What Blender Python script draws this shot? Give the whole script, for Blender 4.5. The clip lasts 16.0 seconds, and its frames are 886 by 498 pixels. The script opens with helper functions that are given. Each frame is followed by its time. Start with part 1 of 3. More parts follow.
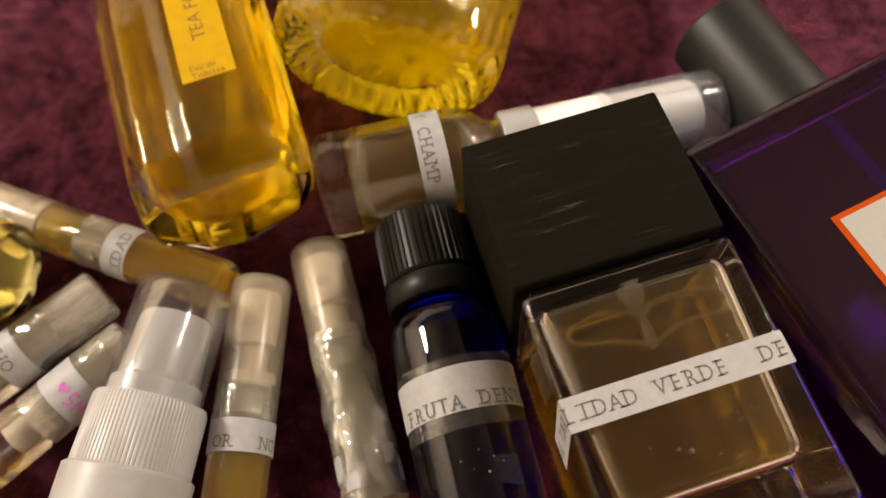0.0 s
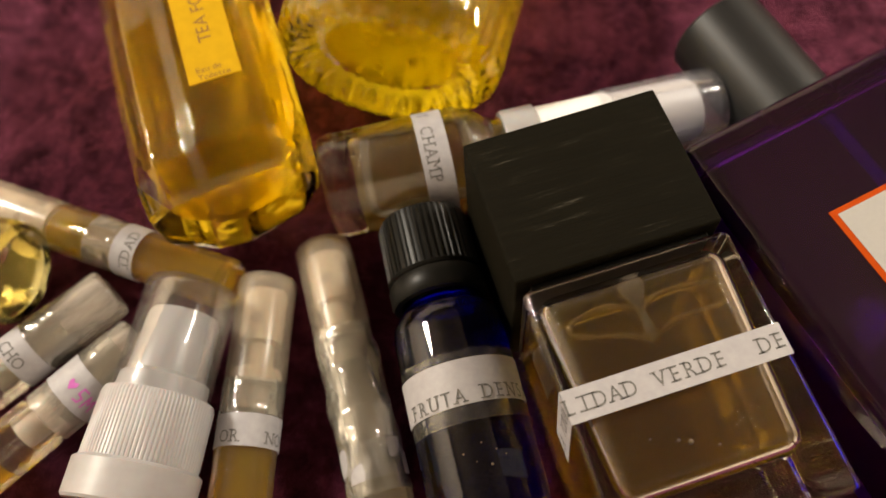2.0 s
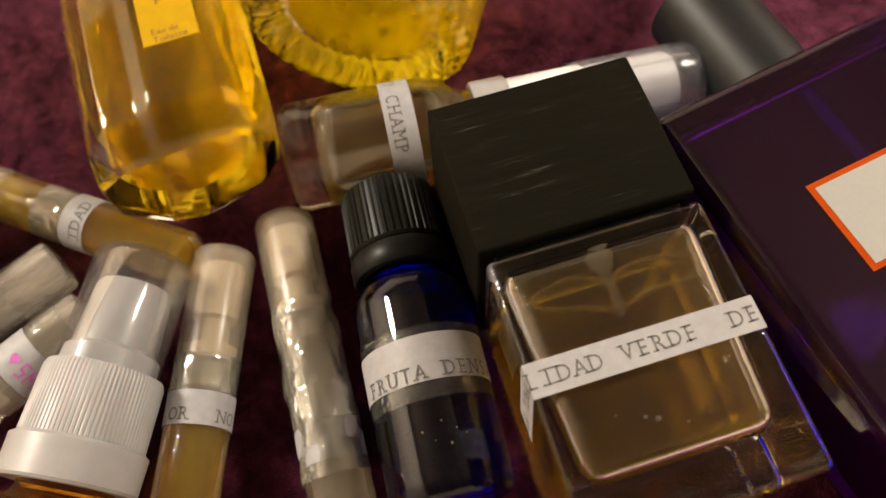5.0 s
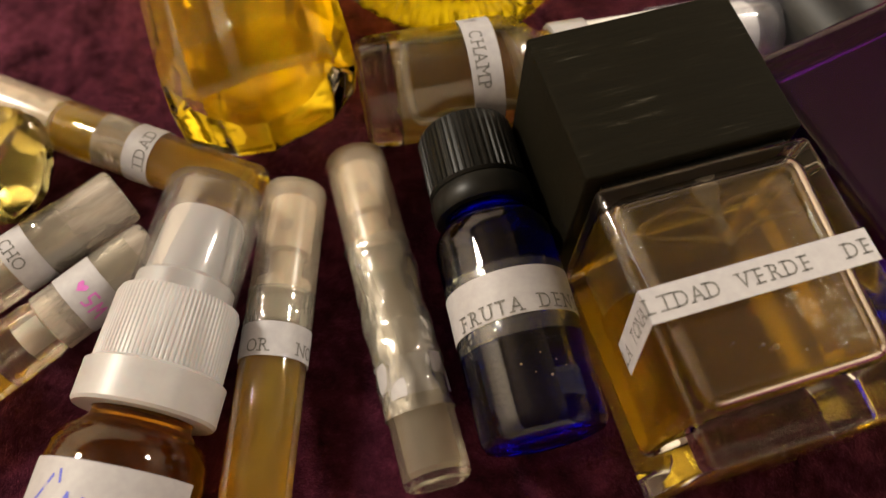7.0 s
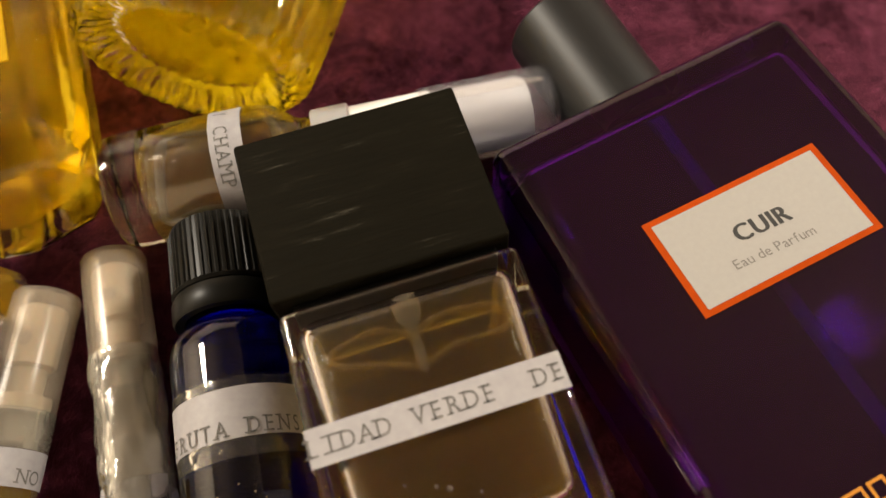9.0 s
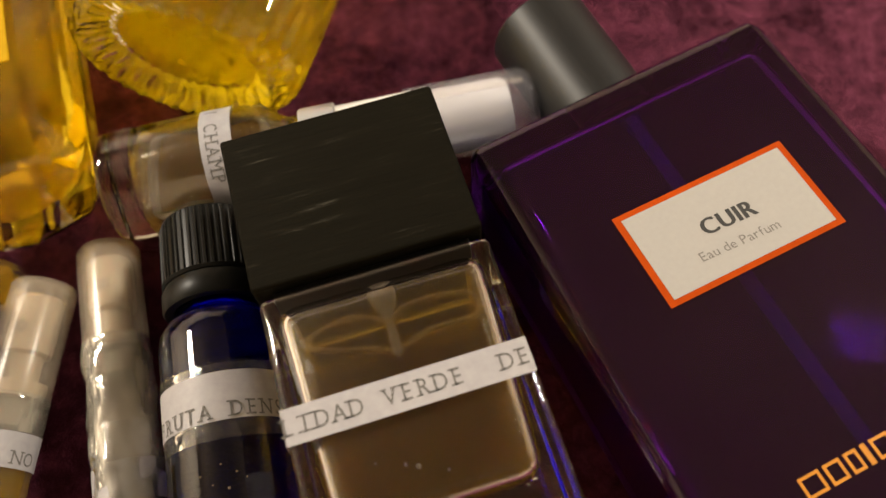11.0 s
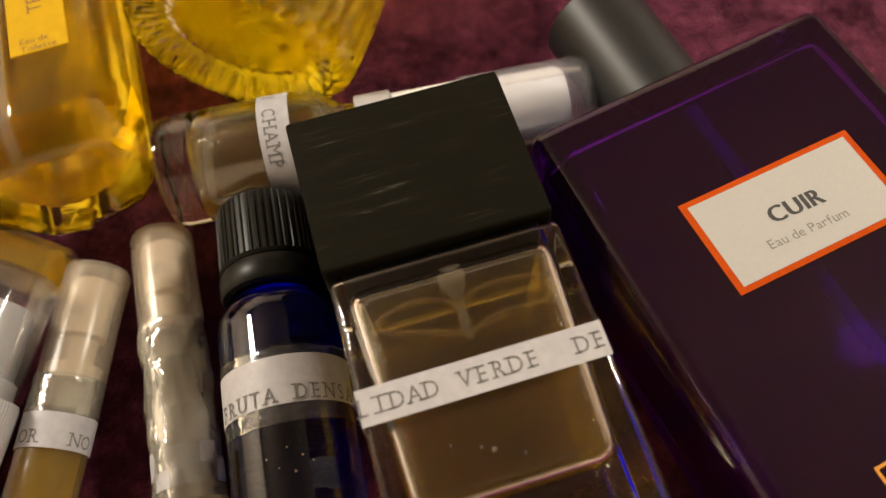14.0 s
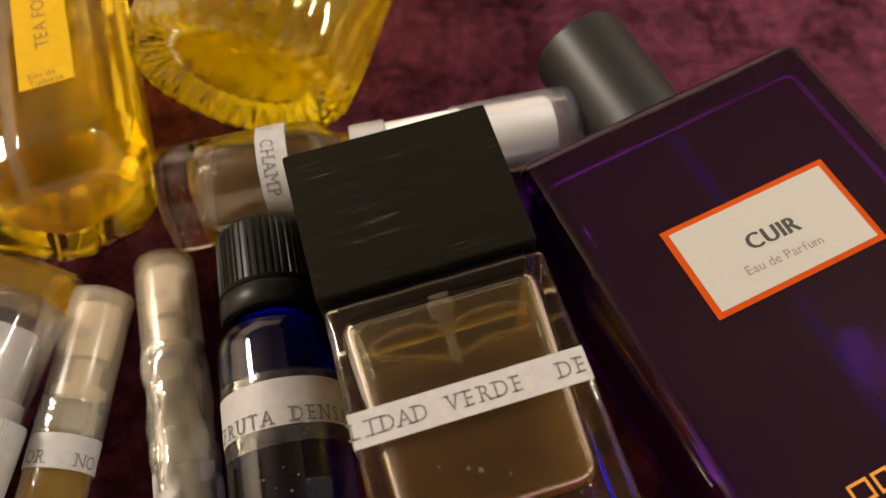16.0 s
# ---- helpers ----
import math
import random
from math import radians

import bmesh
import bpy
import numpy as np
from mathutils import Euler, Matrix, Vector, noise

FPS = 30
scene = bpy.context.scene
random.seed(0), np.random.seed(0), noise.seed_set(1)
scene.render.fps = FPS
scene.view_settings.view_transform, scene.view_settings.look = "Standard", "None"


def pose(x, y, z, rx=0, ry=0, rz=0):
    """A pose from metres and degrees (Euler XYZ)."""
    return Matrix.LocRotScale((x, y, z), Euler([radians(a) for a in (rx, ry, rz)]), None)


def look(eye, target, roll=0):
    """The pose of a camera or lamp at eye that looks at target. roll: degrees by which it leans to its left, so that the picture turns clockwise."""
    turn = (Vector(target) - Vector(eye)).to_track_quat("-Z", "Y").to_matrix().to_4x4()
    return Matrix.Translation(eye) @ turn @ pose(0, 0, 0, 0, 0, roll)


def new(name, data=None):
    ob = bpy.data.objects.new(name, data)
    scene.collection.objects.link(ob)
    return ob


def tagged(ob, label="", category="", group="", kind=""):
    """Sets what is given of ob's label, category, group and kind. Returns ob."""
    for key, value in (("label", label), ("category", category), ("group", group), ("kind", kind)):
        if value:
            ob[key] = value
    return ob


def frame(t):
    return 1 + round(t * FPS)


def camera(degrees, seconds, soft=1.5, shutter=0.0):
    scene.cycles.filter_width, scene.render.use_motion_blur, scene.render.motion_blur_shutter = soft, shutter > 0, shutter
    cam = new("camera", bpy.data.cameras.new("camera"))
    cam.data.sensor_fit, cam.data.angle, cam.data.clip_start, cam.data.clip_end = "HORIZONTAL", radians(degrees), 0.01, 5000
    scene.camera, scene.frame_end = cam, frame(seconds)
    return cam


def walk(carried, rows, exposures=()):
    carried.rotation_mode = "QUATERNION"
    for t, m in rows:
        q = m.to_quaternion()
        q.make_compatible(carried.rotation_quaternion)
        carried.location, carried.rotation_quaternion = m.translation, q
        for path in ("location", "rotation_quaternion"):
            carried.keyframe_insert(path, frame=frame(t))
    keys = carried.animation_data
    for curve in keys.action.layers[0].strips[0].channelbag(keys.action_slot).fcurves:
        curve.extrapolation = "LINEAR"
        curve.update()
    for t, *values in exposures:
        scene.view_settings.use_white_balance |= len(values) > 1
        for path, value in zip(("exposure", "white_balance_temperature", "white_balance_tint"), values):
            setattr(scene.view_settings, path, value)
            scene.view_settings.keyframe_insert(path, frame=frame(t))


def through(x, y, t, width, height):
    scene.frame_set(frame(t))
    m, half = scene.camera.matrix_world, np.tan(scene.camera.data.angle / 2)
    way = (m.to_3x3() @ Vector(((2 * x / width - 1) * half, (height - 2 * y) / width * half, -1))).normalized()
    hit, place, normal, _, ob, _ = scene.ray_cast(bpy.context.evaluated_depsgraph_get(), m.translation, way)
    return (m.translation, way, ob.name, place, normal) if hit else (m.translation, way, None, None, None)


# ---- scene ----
cam = camera(59.24, 16.0)
cam.data.dof.use_dof, cam.data.dof.focus_distance, cam.data.dof.aperture_fstop = True, 0.150, 13.0
PATH = [
    (0, (-0.02177, -0.04964, 0.17831), (-0.01019, 0.01254, 0.04230), -7.17),
    (0.5, (-0.01928, -0.04853, 0.18082), (-0.00836, 0.01412, 0.04497), -7.96),
    (1, (-0.02232, -0.05159, 0.18001), (-0.01165, 0.01100, 0.04411), -8.30),
    (1.5, (-0.02218, -0.05259, 0.18060), (-0.01100, 0.01115, 0.04527), -7.95),
    (2, (-0.02169, -0.05256, 0.17965), (-0.01101, 0.01093, 0.04417), -8.36),
    (2.5, (-0.01913, -0.05049, 0.17904), (-0.00861, 0.01212, 0.04314), -8.51),
    (3, (-0.01851, -0.05147, 0.18021), (-0.00733, 0.01176, 0.04464), -8.08),
    (5.5, (-0.01858, -0.05668, 0.16076), (-0.00295, 0.00622, 0.02548), -3.03),
    (6, (-0.03564, -0.05519, 0.15230), (-0.01664, 0.00777, 0.01748), 0.29),
    (6.5, (-0.04804, -0.05712, 0.15676), (-0.02792, 0.00444, 0.02147), 1.83),
    (7, (-0.04533, -0.05860, 0.16199), (-0.02597, 0.00189, 0.02610), 1.33),
    (7.5, (-0.01216, -0.05366, 0.15688), (0.00396, 0.00957, 0.02182), -2.15),
    (8, (0.00732, -0.05410, 0.16480), (0.02331, 0.00745, 0.02895), -2.55),
    (8.5, (0.02075, -0.05379, 0.16609), (0.03541, 0.00813, 0.03025), -4.36),
    (9, (0.01680, -0.05446, 0.16292), (0.03206, 0.00805, 0.02743), -4.23),
    (11.5, (0.02192, -0.06213, 0.16690), (0.03557, 0.00268, 0.03231), -5.45),
    (12, (0.01794, -0.06073, 0.16120), (0.03185, 0.00425, 0.02672), -5.10),
    (12.5, (0.01679, -0.06021, 0.15998), (0.03071, 0.00488, 0.02556), -4.98),
    (13, (0.01888, -0.05983, 0.16433), (0.03237, 0.00496, 0.02971), -5.19),
    (13.5, (0.01616, -0.05984, 0.16450), (0.02958, 0.00542, 0.03011), -5.32),
    (14, (0.00884, -0.06108, 0.16453), (0.02258, 0.00446, 0.03031), -5.04),
    (14.5, (0.01117, -0.06256, 0.16871), (0.02451, 0.00312, 0.03452), -5.34),
    (15, (0.01032, -0.06121, 0.16535), (0.02330, 0.00444, 0.03111), -5.66),
    (15.5, (0.01161, -0.06189, 0.17031), (0.02449, 0.00368, 0.03601), -5.80),
    (16, (0.01171, -0.06162, 0.17145), (0.02529, 0.00571, 0.03809), -5.64),
]
walk(cam, [(t, look(eye, target, roll)) for t, eye, target, roll in PATH])

# ---- light ----
world = bpy.data.worlds.new("room_dusk")
scene.world = world
world.use_nodes = True
world.node_tree.nodes["Background"].inputs[0].default_value = (1.0, 0.8, 0.6, 1)
world.node_tree.nodes["Background"].inputs[1].default_value = 0.02


def lamp(name, place, radius, watts, color):
    data = bpy.data.lights.new(name, "POINT")
    data.shadow_soft_size, data.energy, data.color = radius, watts, color
    ob = new(name, data)
    ob.location = place
    return ob


lamp("room_lamp", (-1.15, 0.95, 1.25), 0.14, 153.0, (1.0, 0.90, 0.75))
lamp("side_lamp", (1.35, 0.35, 1.05), 0.09, 90.0, (1.0, 0.90, 0.75))


# ---- materials ----
def nodes_of(name):
    m = bpy.data.materials.new(name)
    m.use_nodes = True
    t = m.node_tree
    return m, t, t.nodes["Principled BSDF"]


def noise_tex(t, scale, detail=6.0, rough=0.6, stretch=(1, 1, 1)):
    co = t.nodes.new("ShaderNodeTexCoord")
    mp = t.nodes.new("ShaderNodeMapping")
    mp.inputs["Scale"].default_value = stretch
    n = t.nodes.new("ShaderNodeTexNoise")
    n.inputs["Scale"].default_value, n.inputs["Detail"].default_value, n.inputs["Roughness"].default_value = scale, detail, rough
    t.links.new(co.outputs["Object"], mp.inputs[0])
    t.links.new(mp.outputs[0], n.inputs["Vector"])
    return n


def ramp(t, fac, stops):
    r = t.nodes.new("ShaderNodeValToRGB")
    els = r.color_ramp.elements
    while len(els) < len(stops):
        els.new(0.5)
    for e, (p, c) in zip(els, stops):
        e.position, e.color = p, (*c, 1)
    t.links.new(fac, r.inputs[0])
    return r.outputs[0]


def bump(t, fac, strength, dist, target):
    b = t.nodes.new("ShaderNodeBump")
    b.inputs["Strength"].default_value, b.inputs["Distance"].default_value = strength, dist
    t.links.new(fac, b.inputs["Height"])
    t.links.new(b.outputs[0], target.inputs["Normal"])
    return b


def plain(name, lo, hi, rough=0.5, scale=400.0, metal=0.0, bumps=0.0, dist=0.0002, stretch=(1, 1, 1), spec=0.5, coat=0.0, sss=0.0):
    m, t, p = nodes_of(name)
    n = noise_tex(t, scale, stretch=stretch)
    t.links.new(ramp(t, n.outputs[0], [(0.3, lo), (0.7, hi)]), p.inputs["Base Color"])
    p.inputs["Roughness"].default_value, p.inputs["Metallic"].default_value = rough, metal
    p.inputs["Specular IOR Level"].default_value, p.inputs["Coat Weight"].default_value = spec, coat
    if sss:
        p.inputs["Subsurface Weight"].default_value, p.inputs["Subsurface Scale"].default_value = sss, 0.002
    if bumps:
        bump(t, n.outputs[0], bumps, dist, p)
    return m


def clear(name, color, rough=0.0, ior=1.5, body=0.0, body_color=(0.8, 0.8, 0.8), wave=0.0, scale=60.0, through=0.5, gloss=1.0, streak=0.0):
    """Glass, liquid or clear plastic; body is the share of light that it scatters, through the share that passes unbent."""
    m, t, p = nodes_of(name)
    p.inputs["Base Color"].default_value = (*color, 1)
    p.inputs["Transmission Weight"].default_value, p.inputs["IOR"].default_value, p.inputs["Roughness"].default_value = 1.0, ior, rough
    out = t.nodes["Material Output"]

    def mixed(fac, a, b):
        mix = t.nodes.new("ShaderNodeMixShader")
        mix.inputs[0].default_value = fac
        t.links.new(a, mix.inputs[1])
        t.links.new(b, mix.inputs[2])
        return mix

    clear_through = t.nodes.new("ShaderNodeBsdfTransparent")
    clear_through.inputs[0].default_value = (*(v ** 0.8 for v in color), 1)
    base = mixed(through, p.outputs[0], clear_through.outputs[0])
    if body:
        d, tr = t.nodes.new("ShaderNodeBsdfDiffuse"), t.nodes.new("ShaderNodeBsdfTranslucent")
        n = noise_tex(t, 150.0, 4.0, stretch=(1, 0.2, 1))
        c = ramp(t, n.outputs[0], [(0.3, tuple(v * 0.9 for v in body_color)), (0.7, body_color)])
        t.links.new(c, d.inputs[0])
        t.links.new(c, tr.inputs[0])
        base = mixed(body, base.outputs[0], mixed(0.6, d.outputs[0], tr.outputs[0]).outputs[0])
        if streak:
            t.links.new(ramp(t, n.outputs[0], [(0.32, (body * (1 - streak),) * 3), (0.68, (body * (1 + streak),) * 3)]), base.inputs[0])
    gl = t.nodes.new("ShaderNodeBsdfGlossy")
    gl.inputs["Roughness"].default_value = max(rough, 0.03)
    fr, k = t.nodes.new("ShaderNodeFresnel"), t.nodes.new("ShaderNodeMath")
    fr.inputs[0].default_value = ior
    k.operation = "MULTIPLY"
    k.inputs[1].default_value = gloss * (through + body * (1 - through))
    t.links.new(fr.outputs[0], k.inputs[0])
    top = mixed(0.0, base.outputs[0], gl.outputs[0])
    t.links.new(k.outputs[0], top.inputs[0])
    t.links.new(top.outputs[0], out.inputs["Surface"])
    if wave:
        b = bump(t, noise_tex(t, scale, 2.0).outputs[0], wave, 0.0006, p)
        t.links.new(b.outputs[0], gl.inputs["Normal"])
    return m


def glass(name, color, ior=1.5, through=0.08, glow=0.0, glow_color=(0.8, 0.8, 0.8), wave=0.0, scale=60.0, dist=0.0006, rough=0.0):
    """Dielectric between two media: ior is the inner one's over the outer one's; its diffuse share paints in the glow
    of light bent through liquid or glass.
    """
    m, t, p = nodes_of(name)
    t.nodes.remove(p)
    g, tr, gl, fr = (t.nodes.new("ShaderNode" + n) for n in ("BsdfRefraction", "BsdfTransparent", "BsdfGlossy", "Fresnel"))
    g.inputs["Color"].default_value, g.inputs["Roughness"].default_value, g.inputs["IOR"].default_value = (*color, 1), rough, ior
    tr.inputs[0].default_value, gl.inputs["Roughness"].default_value, fr.inputs["IOR"].default_value = (*color, 1), rough * 0.3, ior
    gl.inputs["Color"].default_value = (1, 1, 1, 1)

    def mixed(fac, a, b):
        mix = t.nodes.new("ShaderNodeMixShader")
        mix.inputs[0].default_value = fac
        t.links.new(a.outputs[0], mix.inputs[1])
        t.links.new(b.outputs[0], mix.inputs[2])
        return mix

    top = mixed(through, g, tr)
    if glow:
        d, tl = t.nodes.new("ShaderNodeBsdfDiffuse"), t.nodes.new("ShaderNodeBsdfTranslucent")
        n = noise_tex(t, 120.0, 3.0)
        c = ramp(t, n.outputs[0], [(0.3, tuple(v * 0.8 for v in glow_color)), (0.7, glow_color)])
        t.links.new(c, d.inputs[0])
        t.links.new(c, tl.inputs[0])
        top = mixed(glow, top, mixed(0.7, d, tl))
    top = mixed(0.0, top, gl)
    t.links.new(fr.outputs[0], top.inputs[0])
    t.links.new(top.outputs[0], t.nodes["Material Output"].inputs["Surface"])
    if wave:
        b = bump(t, noise_tex(t, scale, 2.0).outputs[0], wave, dist, g)
        t.links.new(b.outputs[0], gl.inputs["Normal"])
        t.links.new(b.outputs[0], fr.inputs["Normal"])
    return m


def velvet_material():
    m, t, p = nodes_of("plum_velvet")
    big, mid, fine = noise_tex(t, 34.0, 6.0, 0.7), noise_tex(t, 190.0, 6.0, 0.75), noise_tex(t, 2200.0, 3.0, 0.7)
    big.inputs["Distortion"].default_value = 1.2
    mx = t.nodes.new("ShaderNodeMix")
    mx.data_type = "FLOAT"
    mx.inputs[0].default_value = 0.5
    t.links.new(big.outputs[0], mx.inputs[2])
    t.links.new(mid.outputs[0], mx.inputs[3])
    c = ramp(t, mx.outputs[0], [(0.36, (0.010, 0.0018, 0.0040)), (0.50, (0.036, 0.0055, 0.014)), (0.64, (0.095, 0.016, 0.037))])
    t.links.new(c, p.inputs["Base Color"])
    w = ramp(t, mx.outputs[0], [(0.38, (0.15, 0.15, 0.15)), (0.60, (1.0, 1.0, 1.0))])
    t.links.new(w, p.inputs["Sheen Weight"])
    p.inputs["Roughness"].default_value, p.inputs["Specular IOR Level"].default_value = 0.95, 0.03
    p.inputs["Sheen Roughness"].default_value = 0.4
    p.inputs["Sheen Tint"].default_value = (0.75, 0.24, 0.40, 1)
    add = t.nodes.new("ShaderNodeMath")
    t.links.new(mid.outputs[0], add.inputs[0])
    t.links.new(fine.outputs[0], add.inputs[1])
    bump(t, add.outputs[0], 0.9, 0.0008, p)
    return m


def wood_material():
    m, t, p = nodes_of("black_stained_wood")
    g = noise_tex(t, 90.0, 8.0, 0.7, stretch=(1, 9, 9))
    pale = noise_tex(t, 60.0, 7.0, 0.78, stretch=(1, 11, 11))
    t.links.new(ramp(t, pale.outputs[0], [(0.0, (0.0040, 0.0034, 0.0020)), (0.56, (0.0070, 0.0060, 0.0034)), (0.63, (0.011, 0.0095, 0.006)), (0.69, (0.046, 0.042, 0.033))]), p.inputs["Base Color"])
    p.inputs["Roughness"].default_value, p.inputs["Specular IOR Level"].default_value = 0.7, 0.04
    bump(t, g.outputs[0], 0.55, 0.0005, p)
    return m


VELVET, WOOD = velvet_material(), wood_material()
PLASTER = plain("warm_plaster", (0.66, 0.58, 0.47), (0.74, 0.65, 0.53), 0.9, 3.0)
CEILING = plain("dark_ceiling", (0.070, 0.050, 0.034), (0.10, 0.073, 0.050), 0.9, 3.0)
BROWN_WALL = plain("brown_plaster", (0.20, 0.155, 0.115), (0.25, 0.195, 0.145), 0.9, 3.0)
GLASS = glass("clear_glass", (0.99, 0.985, 0.97), 1.5, 0.20, wave=0.06, scale=60.0)
GLASS_WAVY = glass("pressed_glass", (0.995, 0.99, 0.95), 1.5, 0.19, wave=0.22, scale=70.0)
BLUE = glass("cobalt_glass", (0.012, 0.020, 0.78), 1.5, 0.08)
AMBER = glass("amber_glass", (0.84, 0.56, 0.11), 1.5, 0.18, 0.03, (0.55, 0.28, 0.02))
PURPLE = glass("purple_glass", (0.26, 0.06, 0.52), 1.5, 0.02, 0.09, (0.27, 0.022, 0.20), wave=0.03, rough=0.13)
PURPLE_JUICE = glass("dark_purple_juice", (0.75, 0.42, 0.85), 0.907, 0.02, 0.14, (0.25, 0.022, 0.14), rough=0.3)
# The diffuse colours of these liquids stand in for light gathered inside them.
GOLD_JUICE = glass("golden_juice", (1.0, 0.88, 0.18), 0.907, 0.03, 0.15, (1.0, 0.72, 0.02), wave=0.1, scale=60.0)
DEEP_JUICE = glass("deep_golden_juice", (1.0, 0.90, 0.13), 0.907, 0.03, 0.28, (1.0, 0.80, 0.02), wave=0.1, scale=60.0)
PALE_JUICE = glass("pale_amber_juice", (1.0, 0.87, 0.30), 0.907, 0.20, 0.095, (1.0, 0.72, 0.08))
VIAL_JUICE = glass("straw_juice", (1.0, 0.87, 0.18), 0.96, 0.14, 0.38, (1.0, 0.71, 0.06))
WATER_JUICE = glass("almost_clear_juice", (0.98, 0.96, 0.90), 0.96, 0.15, 0.34, (1.0, 0.93, 0.78))
PALE_STRAW = glass("pale_straw_juice", (1.0, 0.90, 0.52), 0.907, 0.15, 0.20, (1.0, 0.80, 0.36))
OLIVE_JUICE = glass("pale_olive_juice", (0.97, 0.93, 0.66), 0.907, 0.12, 0.06, (0.85, 0.76, 0.42))
TIP = glass("clear_tip", (0.98, 0.95, 0.88), 1.33, 0.15, 0.26, (0.85, 0.76, 0.58))
STRAW = glass("clear_straw", (0.99, 0.97, 0.93), 1.04, 0.4)
OIL = glass("clear_oil", (0.97, 0.97, 0.97), 0.93, 0.1)
FROST = clear("frosted_plastic", (0.95, 0.92, 0.87), 0.25, 1.4, body=0.17, body_color=(1.0, 0.90, 0.76), through=0.90, gloss=0.35, streak=0.5)
TUBE = clear("clear_tube", (0.985, 0.98, 0.96), 0.01, 1.42, body=0.03, body_color=(1.0, 0.95, 0.86), through=0.5, streak=0.6)
MENISCUS = clear("liquid_rim", (1.0, 0.80, 0.30), 0.0, 1.36, body=0.22, body_color=(1.0, 0.66, 0.10), through=0.1, gloss=2.5)
PALE_RIM = clear("pale_liquid_rim", (0.95, 0.93, 0.85), 0.05, 1.36, body=0.45, body_color=(0.85, 0.80, 0.68), through=0.4, gloss=2.0)
CLEAR_PLASTIC = clear("clear_plastic", (0.96, 0.96, 0.96), 0.06, 1.45, body=0.03, body_color=(1.0, 0.96, 0.92), through=0.97, gloss=0.4)
WRAP = clear("crinkled_tape", (0.97, 0.97, 0.95), 0.04, 1.4, body=0.20, body_color=(1.0, 0.94, 0.80), wave=1.0, scale=260.0, through=0.8, gloss=3.0, streak=0.9)
TAPE = clear("clear_tape", (0.98, 0.98, 0.98), 0.05, 1.3, body=0.05, body_color=(0.8, 0.78, 0.74), wave=0.8, scale=260.0, through=0.9, gloss=1.5)
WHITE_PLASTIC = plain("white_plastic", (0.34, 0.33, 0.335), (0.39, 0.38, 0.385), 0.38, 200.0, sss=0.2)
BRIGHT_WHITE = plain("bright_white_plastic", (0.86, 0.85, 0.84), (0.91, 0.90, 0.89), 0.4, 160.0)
HAZY = clear("hazy_clear_plastic", (0.96, 0.95, 0.93), 0.10, 1.45, body=0.27, body_color=(1.0, 0.92, 0.82), through=0.7, gloss=0.7, streak=0.8, wave=0.4, scale=90.0)
OVERCAP = clear("cool_clear_plastic", (0.96, 0.96, 0.97), 0.05, 1.45, body=0.10, body_color=(0.90, 0.90, 1.0), through=0.92, gloss=0.4)
PUMP = plain("milky_plastic", (0.43, 0.38, 0.31), (0.51, 0.455, 0.375), 0.45, 160.0, sss=0.3, spec=0.3)
# Darker than the pump plastic: the nozzle's shadow is in this colour.
NOZZLE = plain("shaded_plastic", (0.31, 0.27, 0.24), (0.37, 0.325, 0.29), 0.6, 300.0)
BLACK_PLASTIC = plain("black_plastic", (0.005, 0.005, 0.004), (0.008, 0.0075, 0.0065), 0.36, 300.0, bumps=0.05, spec=0.15)
BLACK_METAL = plain("satin_black_metal", (0.010, 0.010, 0.0105), (0.014, 0.014, 0.0145), 0.44, 900.0, metal=0.1, bumps=0.04, stretch=(1, 0.1, 1), spec=0.35)
OIL_DROP = plain("dried_oil", (0.16, 0.12, 0.09), (0.22, 0.17, 0.13), 0.3, 900.0)
PAPER = plain("white_paper", (0.325, 0.315, 0.335), (0.38, 0.37, 0.385), 0.55, 500.0, bumps=0.06)
CREAM = plain("cream_card", (0.345, 0.335, 0.32), (0.365, 0.355, 0.34), 0.7, 900.0)
ORANGE = plain("orange_ink", (0.36, 0.046, 0.002), (0.42, 0.058, 0.003), 0.9, 600.0, spec=0.1)
GOLD_INK = plain("orange_gold_ink", (0.50, 0.19, 0.012), (0.58, 0.23, 0.016), 0.4, 600.0)
YELLOW_LABEL = plain("yellow_label", (0.45, 0.27, 0.002), (0.52, 0.31, 0.003), 0.7, 300.0, spec=0.1)
INK = plain("typewriter_ink", (0.045, 0.045, 0.042), (0.22, 0.21, 0.20), 0.8, 1800.0)
BLACK_INK = plain("black_ink", (0.02, 0.02, 0.02), (0.035, 0.035, 0.035), 0.7, 900.0)
GREY_INK = plain("grey_ink", (0.13, 0.12, 0.11), (0.2, 0.19, 0.18), 0.7, 1500.0)
BROWN_INK = plain("brown_ink", (0.16, 0.07, 0.004), (0.22, 0.10, 0.006), 0.7, 900.0)
PINK_INK = plain("pink_marker", (0.50, 0.10, 0.42), (0.58, 0.16, 0.50), 0.6, 900.0)
BLUE_INK = plain("blue_pen", (0.03, 0.04, 0.42), (0.06, 0.08, 0.55), 0.5, 900.0)

# ---- building helpers; lengths in millimetres ----
MM = 0.001


